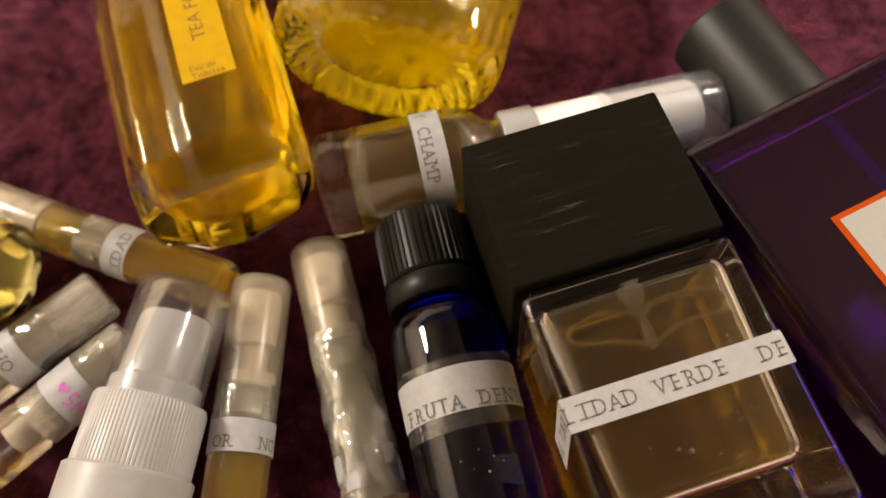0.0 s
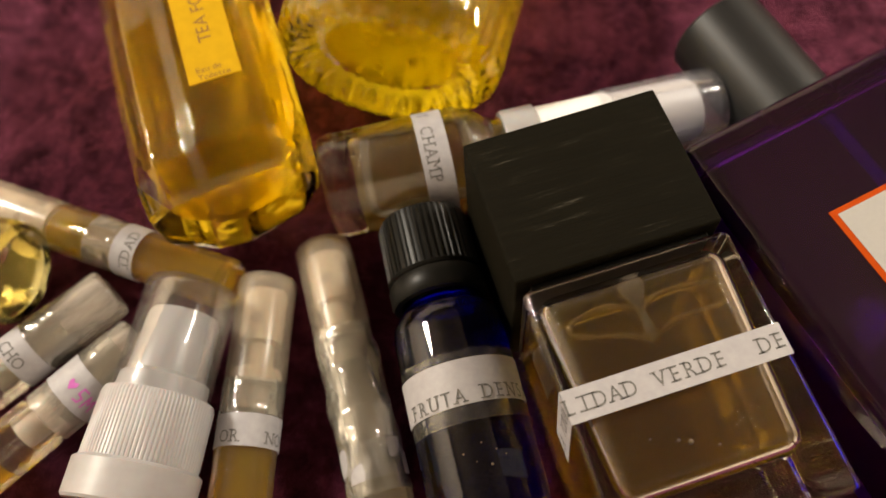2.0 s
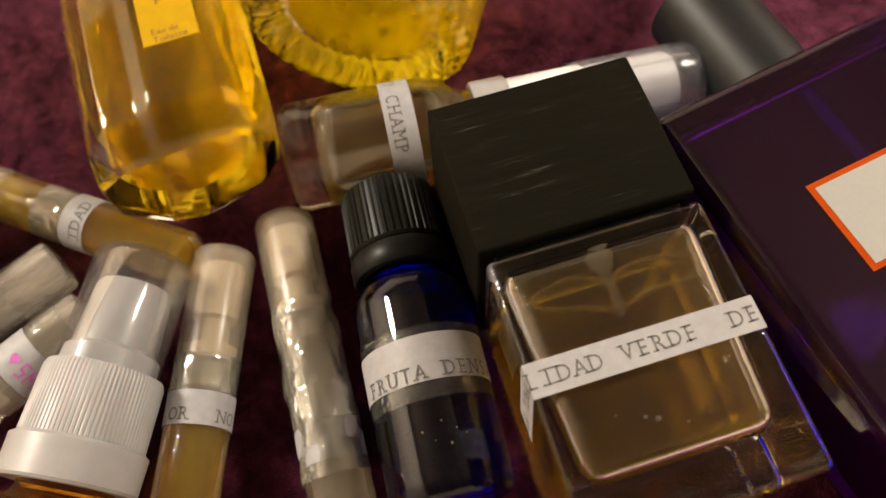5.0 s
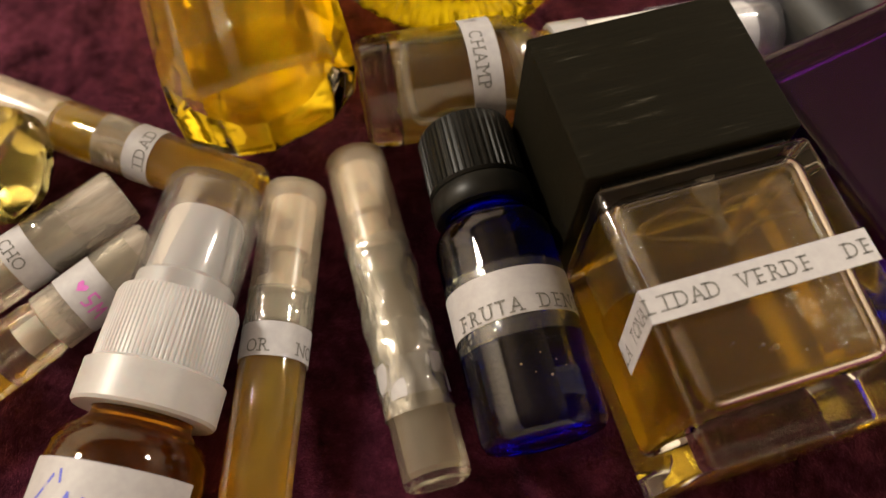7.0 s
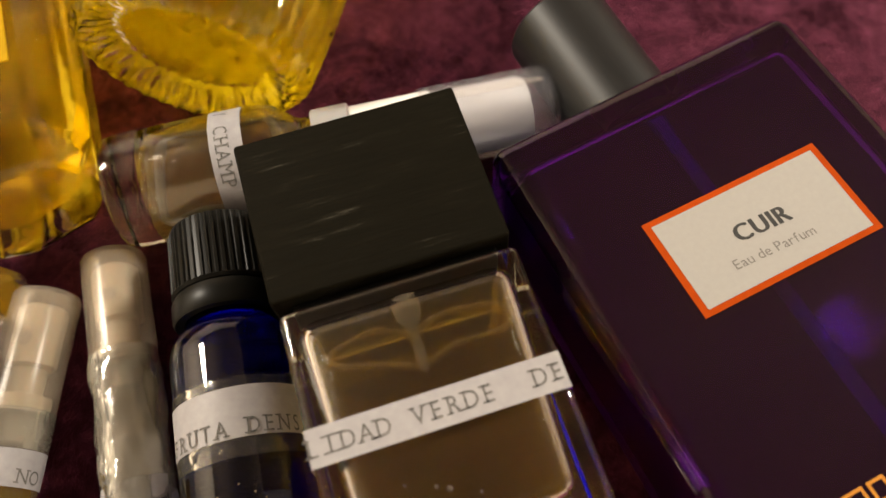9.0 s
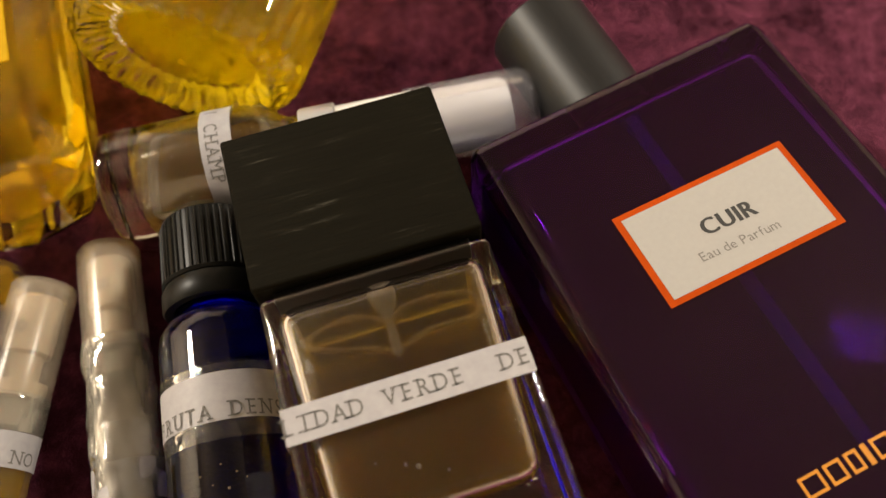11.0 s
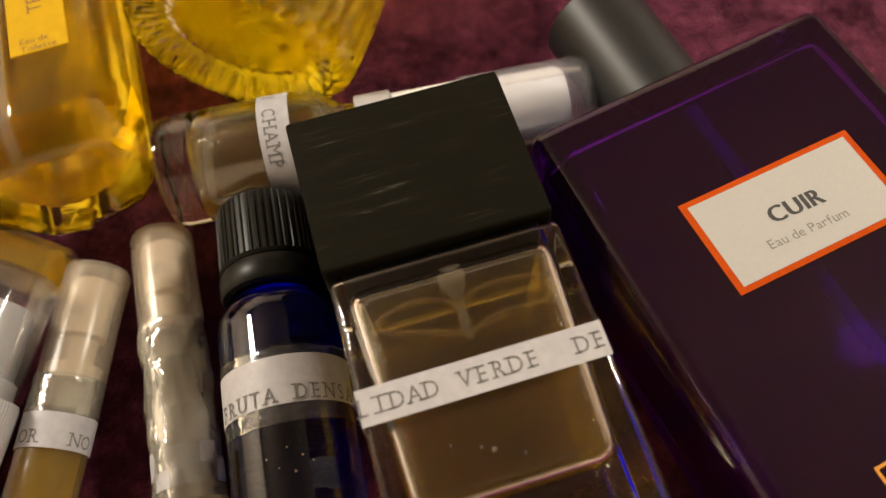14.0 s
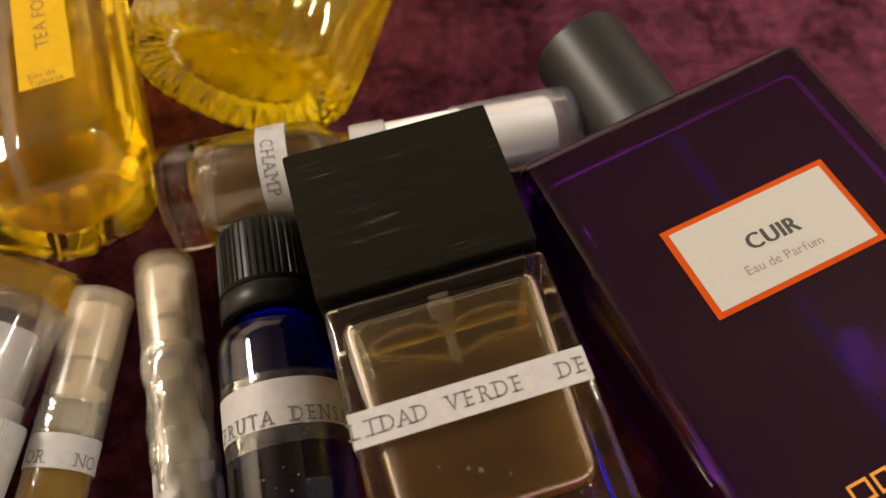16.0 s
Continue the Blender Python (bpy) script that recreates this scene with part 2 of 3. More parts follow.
def part(name, bm, material, parent=None, label="", smooth=35.0, turned=False):
    if not turned:
        bmesh.ops.recalc_face_normals(bm, faces=bm.faces[:])
    bmesh.ops.scale(bm, vec=(MM, MM, MM), verts=bm.verts[:])
    me = bpy.data.meshes.new(name)
    bm.to_mesh(me)
    bm.free()
    me.materials.append(material)
    if smooth:
        me.polygons.foreach_set("use_smooth", [True] * len(me.polygons))
        me.set_sharp_from_angle(angle=radians(smooth))
        me.polygons.foreach_set("use_smooth", [max(map(abs, q.normal)) < 0.9995 or q.area < 5e-3 or smooth > 90 for q in me.polygons])
    ob = new(name, me)
    ob.parent = parent
    if label:
        ob["label"] = label
    return ob


def thing(name, label, category, x, y, turn, z=0.0, group=""):
    ob = new(name)
    ob.empty_display_size = 0.01
    ob.matrix_world = pose(x * MM, y * MM, z * MM, 0, 0, turn)
    return tagged(ob, label, category, group)


def lathe(profile, zc, segs=64, wave=None, closed=False, rise=None):
    """Turns (radius, y) pairs round an axis along y at height zc."""
    bm = bmesh.new()
    rings = []
    for r, y in profile:
        if r < 1e-6:
            rings.append([bm.verts.new((0, y, zc))])
            continue
        ring = []
        for i in range(segs):
            a = 2 * math.pi * i / segs
            q = r * (wave(a, r, y) if wave else 1.0)
            ring.append(bm.verts.new((q * math.sin(a), y + (rise(a, r, y) if rise else 0.0), zc + q * math.cos(a))))
        rings.append(ring)
    pairs = list(zip(rings, rings[1:]))
    if closed:
        pairs.append((rings[-1], rings[0]))
    for a, b in pairs:
        if len(a) == 1 and len(b) == 1:
            continue
        for i in range(segs):
            j = (i + 1) % segs
            if len(a) == 1:
                bm.faces.new((a[0], b[i], b[j]))
            elif len(b) == 1:
                bm.faces.new((a[i], a[j], b[0]))
            else:
                bm.faces.new((a[i], a[j], b[j], b[i]))
    return bm


def rounded(x0, x1, y0, y1, z0, z1, r=1.0, segs=3):
    bm = bmesh.new()
    bmesh.ops.create_cube(bm, size=1.0)
    for v in bm.verts:
        v.co = ((x0 + x1) / 2 + v.co.x * (x1 - x0), (y0 + y1) / 2 + v.co.y * (y1 - y0), (z0 + z1) / 2 + v.co.z * (z1 - z0))
    if r:
        bmesh.ops.bevel(bm, geom=bm.edges[:], offset=r, segments=segs, profile=0.5, affect="EDGES")
    return bm


def joined(*bms):
    out = bmesh.new()
    for b in bms:
        me = bpy.data.meshes.new("joined")
        b.to_mesh(me)
        b.free()
        out.from_mesh(me)
        bpy.data.meshes.remove(me)
    return out


def pocket(bm, z):
    """The part of a hollow that is left above a liquid's surface."""
    geom = bm.verts[:] + bm.edges[:] + bm.faces[:]
    bmesh.ops.bisect_plane(bm, geom=geom, plane_co=(0, 0, z), plane_no=(0, 0, 1), clear_inner=True)
    bmesh.ops.holes_fill(bm, edges=[e for e in bm.edges if e.is_boundary], sides=0)
    return bm


def hollowed(outer, inner):
    """A closed shell with a closed hollow in it."""
    bmesh.ops.recalc_face_normals(outer, faces=outer.faces[:])
    bmesh.ops.recalc_face_normals(inner, faces=inner.faces[:])
    bmesh.ops.reverse_faces(inner, faces=inner.faces[:])
    return joined(outer, inner)


def level(bm, z):
    """Cuts a liquid off at its surface, z above the cloth."""
    geom = bm.verts[:] + bm.edges[:] + bm.faces[:]
    cut = bmesh.ops.bisect_plane(bm, geom=geom, plane_co=(0, 0, z), plane_no=(0, 0, 1), clear_outer=True)
    bmesh.ops.holes_fill(bm, edges=[e for e in bm.edges if e.is_boundary], sides=0)
    return bm


def arc(r, y0, y1, a0, a1, zc, thick=0.12, skew=0.0, steps=28):
    """A paper strip bent round an axis along y; angles in degrees from the top, to +x."""
    bm = bmesh.new()
    rows = []
    for i in range(steps + 1):
        k = i / steps
        a = radians(a0 + (a1 - a0) * k)
        dy = skew * (k - 0.5)
        rows.append([bm.verts.new((q * math.sin(a), y + dy, zc + q * math.cos(a))) for q, y in ((r, y0), (r, y1), (r + thick, y1), (r + thick, y0))])
    for a, b in zip(rows, rows[1:]):
        for i in range(4):
            bm.faces.new((a[i], a[(i + 1) % 4], b[(i + 1) % 4], b[i]))
    bm.faces.new(rows[0])
    bm.faces.new(rows[-1][::-1])
    return bm


GLYPHS = {}


def glyph(ch):
    if ch not in GLYPHS:
        cu = bpy.data.curves.new("glyph", "FONT")
        cu.body, cu.size, cu.resolution_u = ch, 1.0, 3
        ob = new("glyph", cu)
        me = bpy.data.meshes.new_from_object(ob.evaluated_get(bpy.context.evaluated_depsgraph_get()))
        xs = [v.co.x for v in me.vertices]
        GLYPHS[ch] = ([(v.co.x, v.co.y) for v in me.vertices], [tuple(p.vertices) for p in me.polygons], min(xs), max(xs))
        bpy.data.objects.remove(ob)
        bpy.data.curves.remove(cu)
        bpy.data.meshes.remove(me)
    return GLYPHS[ch]


SERIFS = {"L": ((0, 0), (0, 0.69)), "I": ((0.5, 0), (0.5, 0.69)), "D": ((0, 0), (0, 0.69)), "A": ((0.08, 0), (0.92, 0)), "V": ((0.08, 0.69), (0.92, 0.69)),
          "R": ((0, 0), (0, 0.69), (0.95, 0)), "F": ((0, 0), (0, 0.69)), "E": ((0, 0), (0, 0.69)), "U": ((0.05, 0.69), (0.95, 0.69)), "T": (),
          "N": ((0, 0), (0, 0.69), (1, 0.69)), "H": ((0, 0), (0, 0.69), (1, 0), (1, 0.69)), "M": ((0, 0), (1, 0), (0, 0.69), (1, 0.69)), "P": ((0, 0), (0, 0.69)), "O": (), "C": ()}


def writing(text, size, step, place, typed=True, wide=1.0, gap=0.09):
    """Letters side by side from u = 0; place(u, v) gives each corner's spot."""
    bm = bmesh.new()
    u0 = 0.0
    for ch in text:
        if ch == " ":
            u0 += step if typed else size * 0.3
            continue
        vs, fs, lo, hi = glyph(ch)
        s = size * wide
        shift = u0 + ((step - (hi - lo) * s) / 2 if typed else 0) - lo * s
        made = [bm.verts.new(place(shift + x * s, y * size)) for x, y in vs]
        for f in fs:
            bm.faces.new([made[i] for i in f])
        if typed:
            for kx, ky in SERIFS.get(ch, ()):
                cx, cy, w, h = shift + (lo + (hi - lo) * kx) * s, ky * size, (0.30 if ch == "I" else 0.13) * size, 0.035 * size
                cy += h if ky == 0 else -h
                bm.faces.new([bm.verts.new(place(cx + a * w, cy + b * h)) for a, b in ((-1, -1), (1, -1), (1, 1), (-1, 1))])
        u0 += step if typed else (hi - lo) * s + size * gap
    return bm


def on_arc(r, zc, a0, y0, skew=0.0):
    def place(u, v):
        a = radians(a0) + u / r
        return (r * math.sin(a), y0 + v + skew * u, zc + r * math.cos(a))
    return place


def stroke(points, width, place):
    """A pen stroke through flat (u, v) points."""
    bm = bmesh.new()
    for (u0, v0), (u1, v1) in zip(points, points[1:]):
        d = Vector((u1 - u0, v1 - v0))
        n = Vector((-d.y, d.x)).normalized() * width / 2
        e = d.normalized() * width * 0.3
        bm.faces.new([bm.verts.new(place(u, v)) for u, v in ((u0 - e.x + n.x, v0 - e.y + n.y), (u0 - e.x - n.x, v0 - e.y - n.y), (u1 + e.x - n.x, v1 + e.y - n.y), (u1 + e.x + n.x, v1 + e.y + n.y))])
    return bm


# ---- room and cloth ----
def slab(name, x0, x1, y0, y1, z0, z1, label):
    ob = part(name, rounded(x0, x1, y0, y1, z0, z1, 0), CEILING if name == "ceiling" else BROWN_WALL if name == "wall_east" else PLASTER, None, smooth=0)
    return tagged(ob, label, "wall" if "wall" in name else name, kind="structure")


# Unseen walls and ceiling, added and toned for bounce light and reflections.
slab("wall_north", -2000, 2000, 2400, 2500, -500, 1900, "unseen warm beige wall, added to bounce light into the glass")
slab("wall_south", -2000, 2000, -1700, -1600, -500, 1900, "unseen warm beige wall, added to bounce light into the glass")
slab("wall_east", 2000, 2100, -1700, 2500, -500, 1900, "unseen dark brown wall, added to keep reflections dark")
slab("wall_west", -2100, -2000, -1700, 2500, -500, 1900, "unseen warm beige wall, added to bounce light into the glass")
slab("ceiling", -2100, 2100, -1700, 2500, 1900, 2000, "unseen dark brown ceiling, added to keep reflections dark")
slab("floor", -2100, 2100, -1700, 2500, -600, -500, "plain floor under the covered seat")


def velvet_cloth():
    bm = bmesh.new()
    xs = [-900 + 60 * i for i in range(11)] + [-280 + 4 * i for i in range(141)] + [300 + 60 * i for i in range(11)]
    ys = [-700 + 60 * i for i in range(10)] + [-140 + 4 * i for i in range(101)] + [280 + 60 * i for i in range(11)]
    grid = []
    for y in ys:
        row = []
        for x in xs:
            n = noise.noise(Vector((x / 38, y / 38, 0.3))) * 0.9 + noise.noise(Vector((x / 11, y / 11, 4.0))) * 0.45
            row.append(bm.verts.new((x, y, n - 1.0)))
        grid.append(row)
    for a, b in zip(grid, grid[1:]):
        for i in range(len(xs) - 1):
            bm.faces.new((a[i], a[i + 1], b[i + 1], b[i]))
    ob = part("velvet_cloth", bm, VELVET, None, smooth=180)
    return tagged(ob, "deep plum crushed velvet cover spread under the bottles", "cloth", kind="structure")


velvet_cloth()
bed = part("cushion_base", rounded(-900, 900, -700, 880, -500, -3, 30), VELVET, None)
tagged(bed, "plum covered seat that carries the velvet cover", "seat", kind="structure")


# ---- square bottle with wooden cap ----
def loop_tube(points, z, r, fine=6, sides=8):
    """Closed soft ring of uneven thickness through the points, lying at height z."""
    n, path = len(points), []
    for i in range(n):
        p = [points[(i + k) % n] for k in (-1, 0, 1, 2)]
        for j in range(fine):
            u = j / fine
            path.append([0.5 * (2 * p[1][c] + (p[2][c] - p[0][c]) * u + (2 * p[0][c] - 5 * p[1][c] + 4 * p[2][c] - p[3][c]) * u ** 2 + (3 * p[1][c] - p[0][c] - 3 * p[2][c] + p[3][c]) * u ** 3) for c in (0, 1)])
    bm, rings = bmesh.new(), []
    for i, (x, y) in enumerate(path):
        q = path[(i + 1) % len(path)]
        dx, dy = q[0] - x, q[1] - y
        d = math.hypot(dx, dy) or 1.0
        rr = r * (0.75 + 0.5 * abs(math.sin(i * 0.37)))
        rings.append([bm.verts.new((x - dy / d * rr * math.cos(a), y + dx / d * rr * math.cos(a), z + rr * math.sin(a))) for a in (k * math.tau / sides for k in range(sides))])
    for a, b in zip(rings, rings[1:] + rings[:1]):
        for k in range(sides):
            bm.faces.new((a[k], b[k], b[(k + 1) % sides], a[(k + 1) % sides]))
    bmesh.ops.recalc_face_normals(bm, faces=bm.faces[:])
    return bm


def square_bottle():
    th = thing("perfume_bottle", "square clear glass bottle with black wooden cap and typed paper strip", "perfume bottle", 0, 0, 0)

    def cavity():
        """The hollow: it widens towards the neck."""
        bm = rounded(4.2, 38.8, -43.6, -3.4, 4.4, 39.4, 4.0, 5)
        for v in bm.verts:
            k = max(0.0, (v.co.y + 24) / 20)
            v.co.x += (v.co.x - 21.5) * 0.11 * k
            v.co.z += 1.0 * k if v.co.z > 20 else 0.0
        return bm

    outer = rounded(0.4, 42.6, -52.5, -1.6, 0, 42.6, 1.6, 4)
    air = pocket(cavity(), 37.6)
    part("body", hollowed(outer, air), GLASS, th, "thick clear glass body", turned=True)
    part("juice", level(cavity(), 37.5), PALE_JUICE, th, "pale amber perfume")
    tube = lathe([(0, -24), (0.9, -24), (0.9, -4), (0, -4)], 24, 16)
    bmesh.ops.translate(tube, vec=(21.5, 0, 0), verts=tube.verts[:])
    part("dip_tube", tube, STRAW, th, "thin clear dip tube")
    pump = lathe([(0, -17.5), (0.6, -17.4), (1.1, -16.5), (1.0, -14), (0.8, -11), (1.3, -9), (2.4, -7), (2.6, -4.2), (0, -4.2)], 37.2, 24)
    bmesh.ops.translate(pump, vec=(21.5, 0, 0), verts=pump.verts[:])
    part("pump", pump, TIP, th, "clear pump end inside the neck")
    rim = [(7.7, -12), (7.9, -9.5), (14.4, -8.2), (19, -9.5), (21.5, -11), (24, -9.5), (27.7, -8.8), (36.5, -10), (36.8, -14.2), (28, -14.5), (21.5, -16.2), (16, -14.5)]
    part("liquid_rim", loop_tube(rim, 37.7, 0.5), MENISCUS, th, "wavy golden rim of the air bubble")
    for x, y, r in ((19.5, -36.5, 0.5), (17.6, -35.6, 0.32), (24.0, -38.4, 0.25), (13.0, -34.0, 0.22)):
        bead = bmesh.new()
        bmesh.ops.create_icosphere(bead, subdivisions=2, radius=r)
        bmesh.ops.translate(bead, vec=(x, y, 38.9), verts=bead.verts[:])
        part("bubble", bead, PALE_RIM, th, "small bubble under the glass")
    part("cap", rounded(-0.2, 42.2, 0, 33, 0, 43, 0.7, 3), WOOD, th, "black stained wooden cap with pale grain")
    part("neck_ring", rounded(3, 39.5, -1.7, 0.1, 3, 40, 0.3, 1), BLACK_PLASTIC, th, "black ring under the cap")
    y = -25.0
    strip = joined(rounded(0.3, 42.4, y - 3.1, y + 3.1, 42.62, 42.74, 0, 1))
    tag = part("paper_strip", strip, PAPER, th, "white paper strip with typed letters")
    side = bmesh.new()
    pts = [(0.26, y + 3.1, 42.74), (0.26, y - 3.1, 42.74), (0.26, y - 6.0, 23.0), (0.26, y + 0.2, 23.0)]
    a = [side.verts.new(p) for p in pts]
    b = [side.verts.new((p[0] + 0.12, p[1], p[2])) for p in pts]
    side.faces.new(a)
    side.faces.new(b[::-1])
    for i in range(4):
        side.faces.new((a[i], a[(i + 1) % 4], b[(i + 1) % 4], b[i]))
    tag = part("paper_strip", side, PAPER, th, "folded end of the paper strip")
    part("typed_text", writing("LIDAD VERDE  DE", 4.2, 2.85, lambda u, v: (-0.35 + u, y - 1.5 + v, 42.80), wide=0.86), INK, tag, "typed letters LIDAD VERDE DE")
    part("typed_text", writing("LA TONA", 4.2, 2.75, lambda u, v: (0.2, y - 1.6 + v - (19.5 - u) * 0.15, 42.4 - (19.5 - u)), wide=0.86), INK, tag, "typed letters LA TONA")


square_bottle()


# ---- flat purple bottle ----
def purple_bottle():
    th = thing("perfume_bottle", "flat dark purple glass bottle with black cap and orange-edged label", "perfume bottle", 82.3, 28.2, 9.2)
    w = 36.4

    def flat_block(inset, low, high, top, foot, r, bev):
        """Rounded slab with soft shoulders; inset from the outline."""
        bm = rounded(-w + inset, w - inset, foot, top, low, high, bev, 4)
        for v in bm.verts:
            if v.co.y > top - 8:
                v.co.y -= 0.0022 * min(0.0, v.co.x) ** 2
                if v.co.x > w - inset - 6:
                    v.co.y -= r * ((v.co.x - (w - inset - 6)) / 6) ** 2
        return bm

    hollow = (3.4, 4.0, 28.6, -2.4, -95, 2.6, 3.4)
    part("body", hollowed(flat_block(0, 0, 32, 3.8, -102, 2.6, 3.0), pocket(flat_block(*hollow), 25.1)), PURPLE, th, "thick dark purple glass body", turned=True)
    part("juice", level(flat_block(*hollow), 25.0), PURPLE_JUICE, th, "perfume seen through purple glass")
    part("dip_tube", lathe([(0, -84), (1.7, -84), (1.7, -5), (0, -4)], 24.6, 16), BRIGHT_WHITE, th, "pale dip tube behind purple glass")
    part("pump", lathe([(0, -12), (1.8, -12), (2.4, -10.5), (3.4, -9.5), (3.4, -4.4), (0, -4.4)], 22.5, 32), WHITE_PLASTIC, th, "pale pump end behind purple glass")
    part("neck", lathe([(0, -1), (8.5, -1), (8.5, 4), (0, 4)], 16, 40), BLACK_METAL, th, "black neck")
    part("cap", lathe([(0, 2.2), (11.6, 2.2), (12.2, 2.9), (12.2, 33.2), (11.6, 33.9), (11.0, 34.0), (0, 34.0)], 16, 72), BLACK_METAL, th, "satin black metal cylinder cap")
    cx, cy = 0.9, -37.2
    tag = part("label", rounded(cx - 19.6, cx + 19.6, cy - 10.4, cy + 10.4, 31.9, 32.12, 0), ORANGE, th, "orange label border", 0)
    tag = part("label", rounded(cx - 18.2, cx + 18.2, cy - 9.2, cy + 9.2, 32.0, 32.2, 0), CREAM, th, "cream card label", 0)
    for dx in (0.0, 0.2, 0.4):
        part("label_text", writing("CUIR", 4.9, 0, lambda u, v, dx=dx: (cx - 5.6 + u + dx, cy - 0.9 + v - 0.04 * u, 32.24 + dx * 0.05), typed=False, wide=1.0, gap=0.17), BLACK_INK, tag, "bold black word CUIR", 0)
    part("label_text", writing("Eau de Parfum", 2.75, 0, lambda u, v: (cx - 9.2 + u * 1.06, cy - 5.2 + v - 0.04 * u, 32.24), typed=False), GREY_INK, tag, "small grey words Eau de Parfum", 0)
    x = -17.4
    for wid in (5.0, 4.2, 3.4, 1.9, 4.5, 4.2, 4.0, 4.4):
        if x < 18:
            mark = rounded(x, x + wid - 0.9, -85.9, -82.3, 31.95, 32.1, 0)
            if wid > 2.5:
                face = max(mark.faces, key=lambda f: f.calc_center_median().z)
                bmesh.ops.inset_individual(mark, faces=[face], thickness=0.75)
                bmesh.ops.delete(mark, geom=[face], context="FACES")
                low = min(mark.faces, key=lambda f: f.calc_center_median().z)
                bmesh.ops.delete(mark, geom=[low], context="FACES")
            part("brand_mark", mark, GOLD_INK, th, "orange-gold printed shape", 0)
        x += wid


purple_bottle()


# ---- round bottles and vials ----
def blue_bottle():
    zc = 12.7
    th = thing("dropper_bottle", "small cobalt blue glass bottle with ribbed black screw cap, lying down", "dropper bottle", -16.6, -36.5, -4.2)
    prof = [(0, 0.6), (8.5, 0.6), (10, 0), (11.6, 0.4), (12.5, 1.8), (12.6, 4), (12.6, 41), (12.3, 43.5), (11.2, 45.8), (9.4, 47.5), (8.6, 48.5), (8.6, 54), (0, 54)]
    part("body", lathe(prof, zc, 72), BLUE, th, "glossy cobalt blue glass")
    part("oil", level(lathe([(0, 2.4), (9.8, 2.8), (11.0, 4.6), (11.0, 38), (10.7, 42), (8.7, 45.8), (0, 46)], zc, 48), 18), OIL, th, "clear oil")
    ribs = lambda a, r, y: 1.0 - (0.035 if (math.sin(a * 44) > 0.0 and 56.0 < y < 69.6) else 0.0)
    part("cap", lathe([(7, 55.2), (10.6, 55.2), (11.0, 55.9), (10.9, 56.2), (10.8, 69.2), (10.3, 70.5), (8.8, 71.2), (0, 71.2)], zc, 264, ribs), BLACK_PLASTIC, th, "ribbed black screw cap", 25)
    part("tamper_ring", lathe([(9, 49.4), (10.8, 49.4), (11.2, 50.2), (11.2, 53.6), (10.6, 54.9), (8.0, 54.9)], zc, 64), BLACK_PLASTIC, th, "black tamper ring")
    tag = part("label", arc(12.62, 22.0, 31.5, -100, 100, zc, 0.12, 0.0), PAPER, th, "white paper label with typed letters")
    part("tape", arc(12.62, 31.55, 33.2, -98, 98, zc, 0.06), TAPE, th, "upper edge of clear tape")
    part("tape", arc(12.62, 18.6, 21.95, -98, 98, zc, 0.06), TAPE, th, "lower edge of clear tape")
    teeth = bmesh.new()
    for i in range(46):
        a0, a1 = radians(-92 + i * 4), radians(-88 + i * 4)
        spots = [(a0, 33.2), (a1, 33.2), ((a0 + a1) / 2, 33.2 + 0.55 + 0.25 * math.sin(i * 1.7))]
        teeth.faces.new([teeth.verts.new((12.69 * math.sin(a), y, zc + 12.69 * math.cos(a))) for a, y in spots])
    part("tape_edge", teeth, TAPE, th, "serrated edge of clear tape", 0)
    for a, y, r in ((-14, 12.6, 0.22), (4, 14.0, 0.18), (9, 9.5, 0.28), (16, 12.2, 0.2), (24, 11.0, 0.16), (-4, 10.6, 0.15)):
        drop = bmesh.new()
        bmesh.ops.create_icosphere(drop, subdivisions=2, radius=r)
        q = radians(a)
        bmesh.ops.translate(drop, vec=(12.55 * math.sin(q), y, zc + 12.55 * math.cos(q)), verts=drop.verts[:])
        part("oil_drop", drop, OIL_DROP, th, "small dried oil drop")
    part("typed_text", writing("FRUTA DENSA", 4.4, 2.95, on_arc(12.90, zc, -64, 22.4), wide=0.82), INK, tag, "typed letters FRUTA DENSA")


blue_bottle()


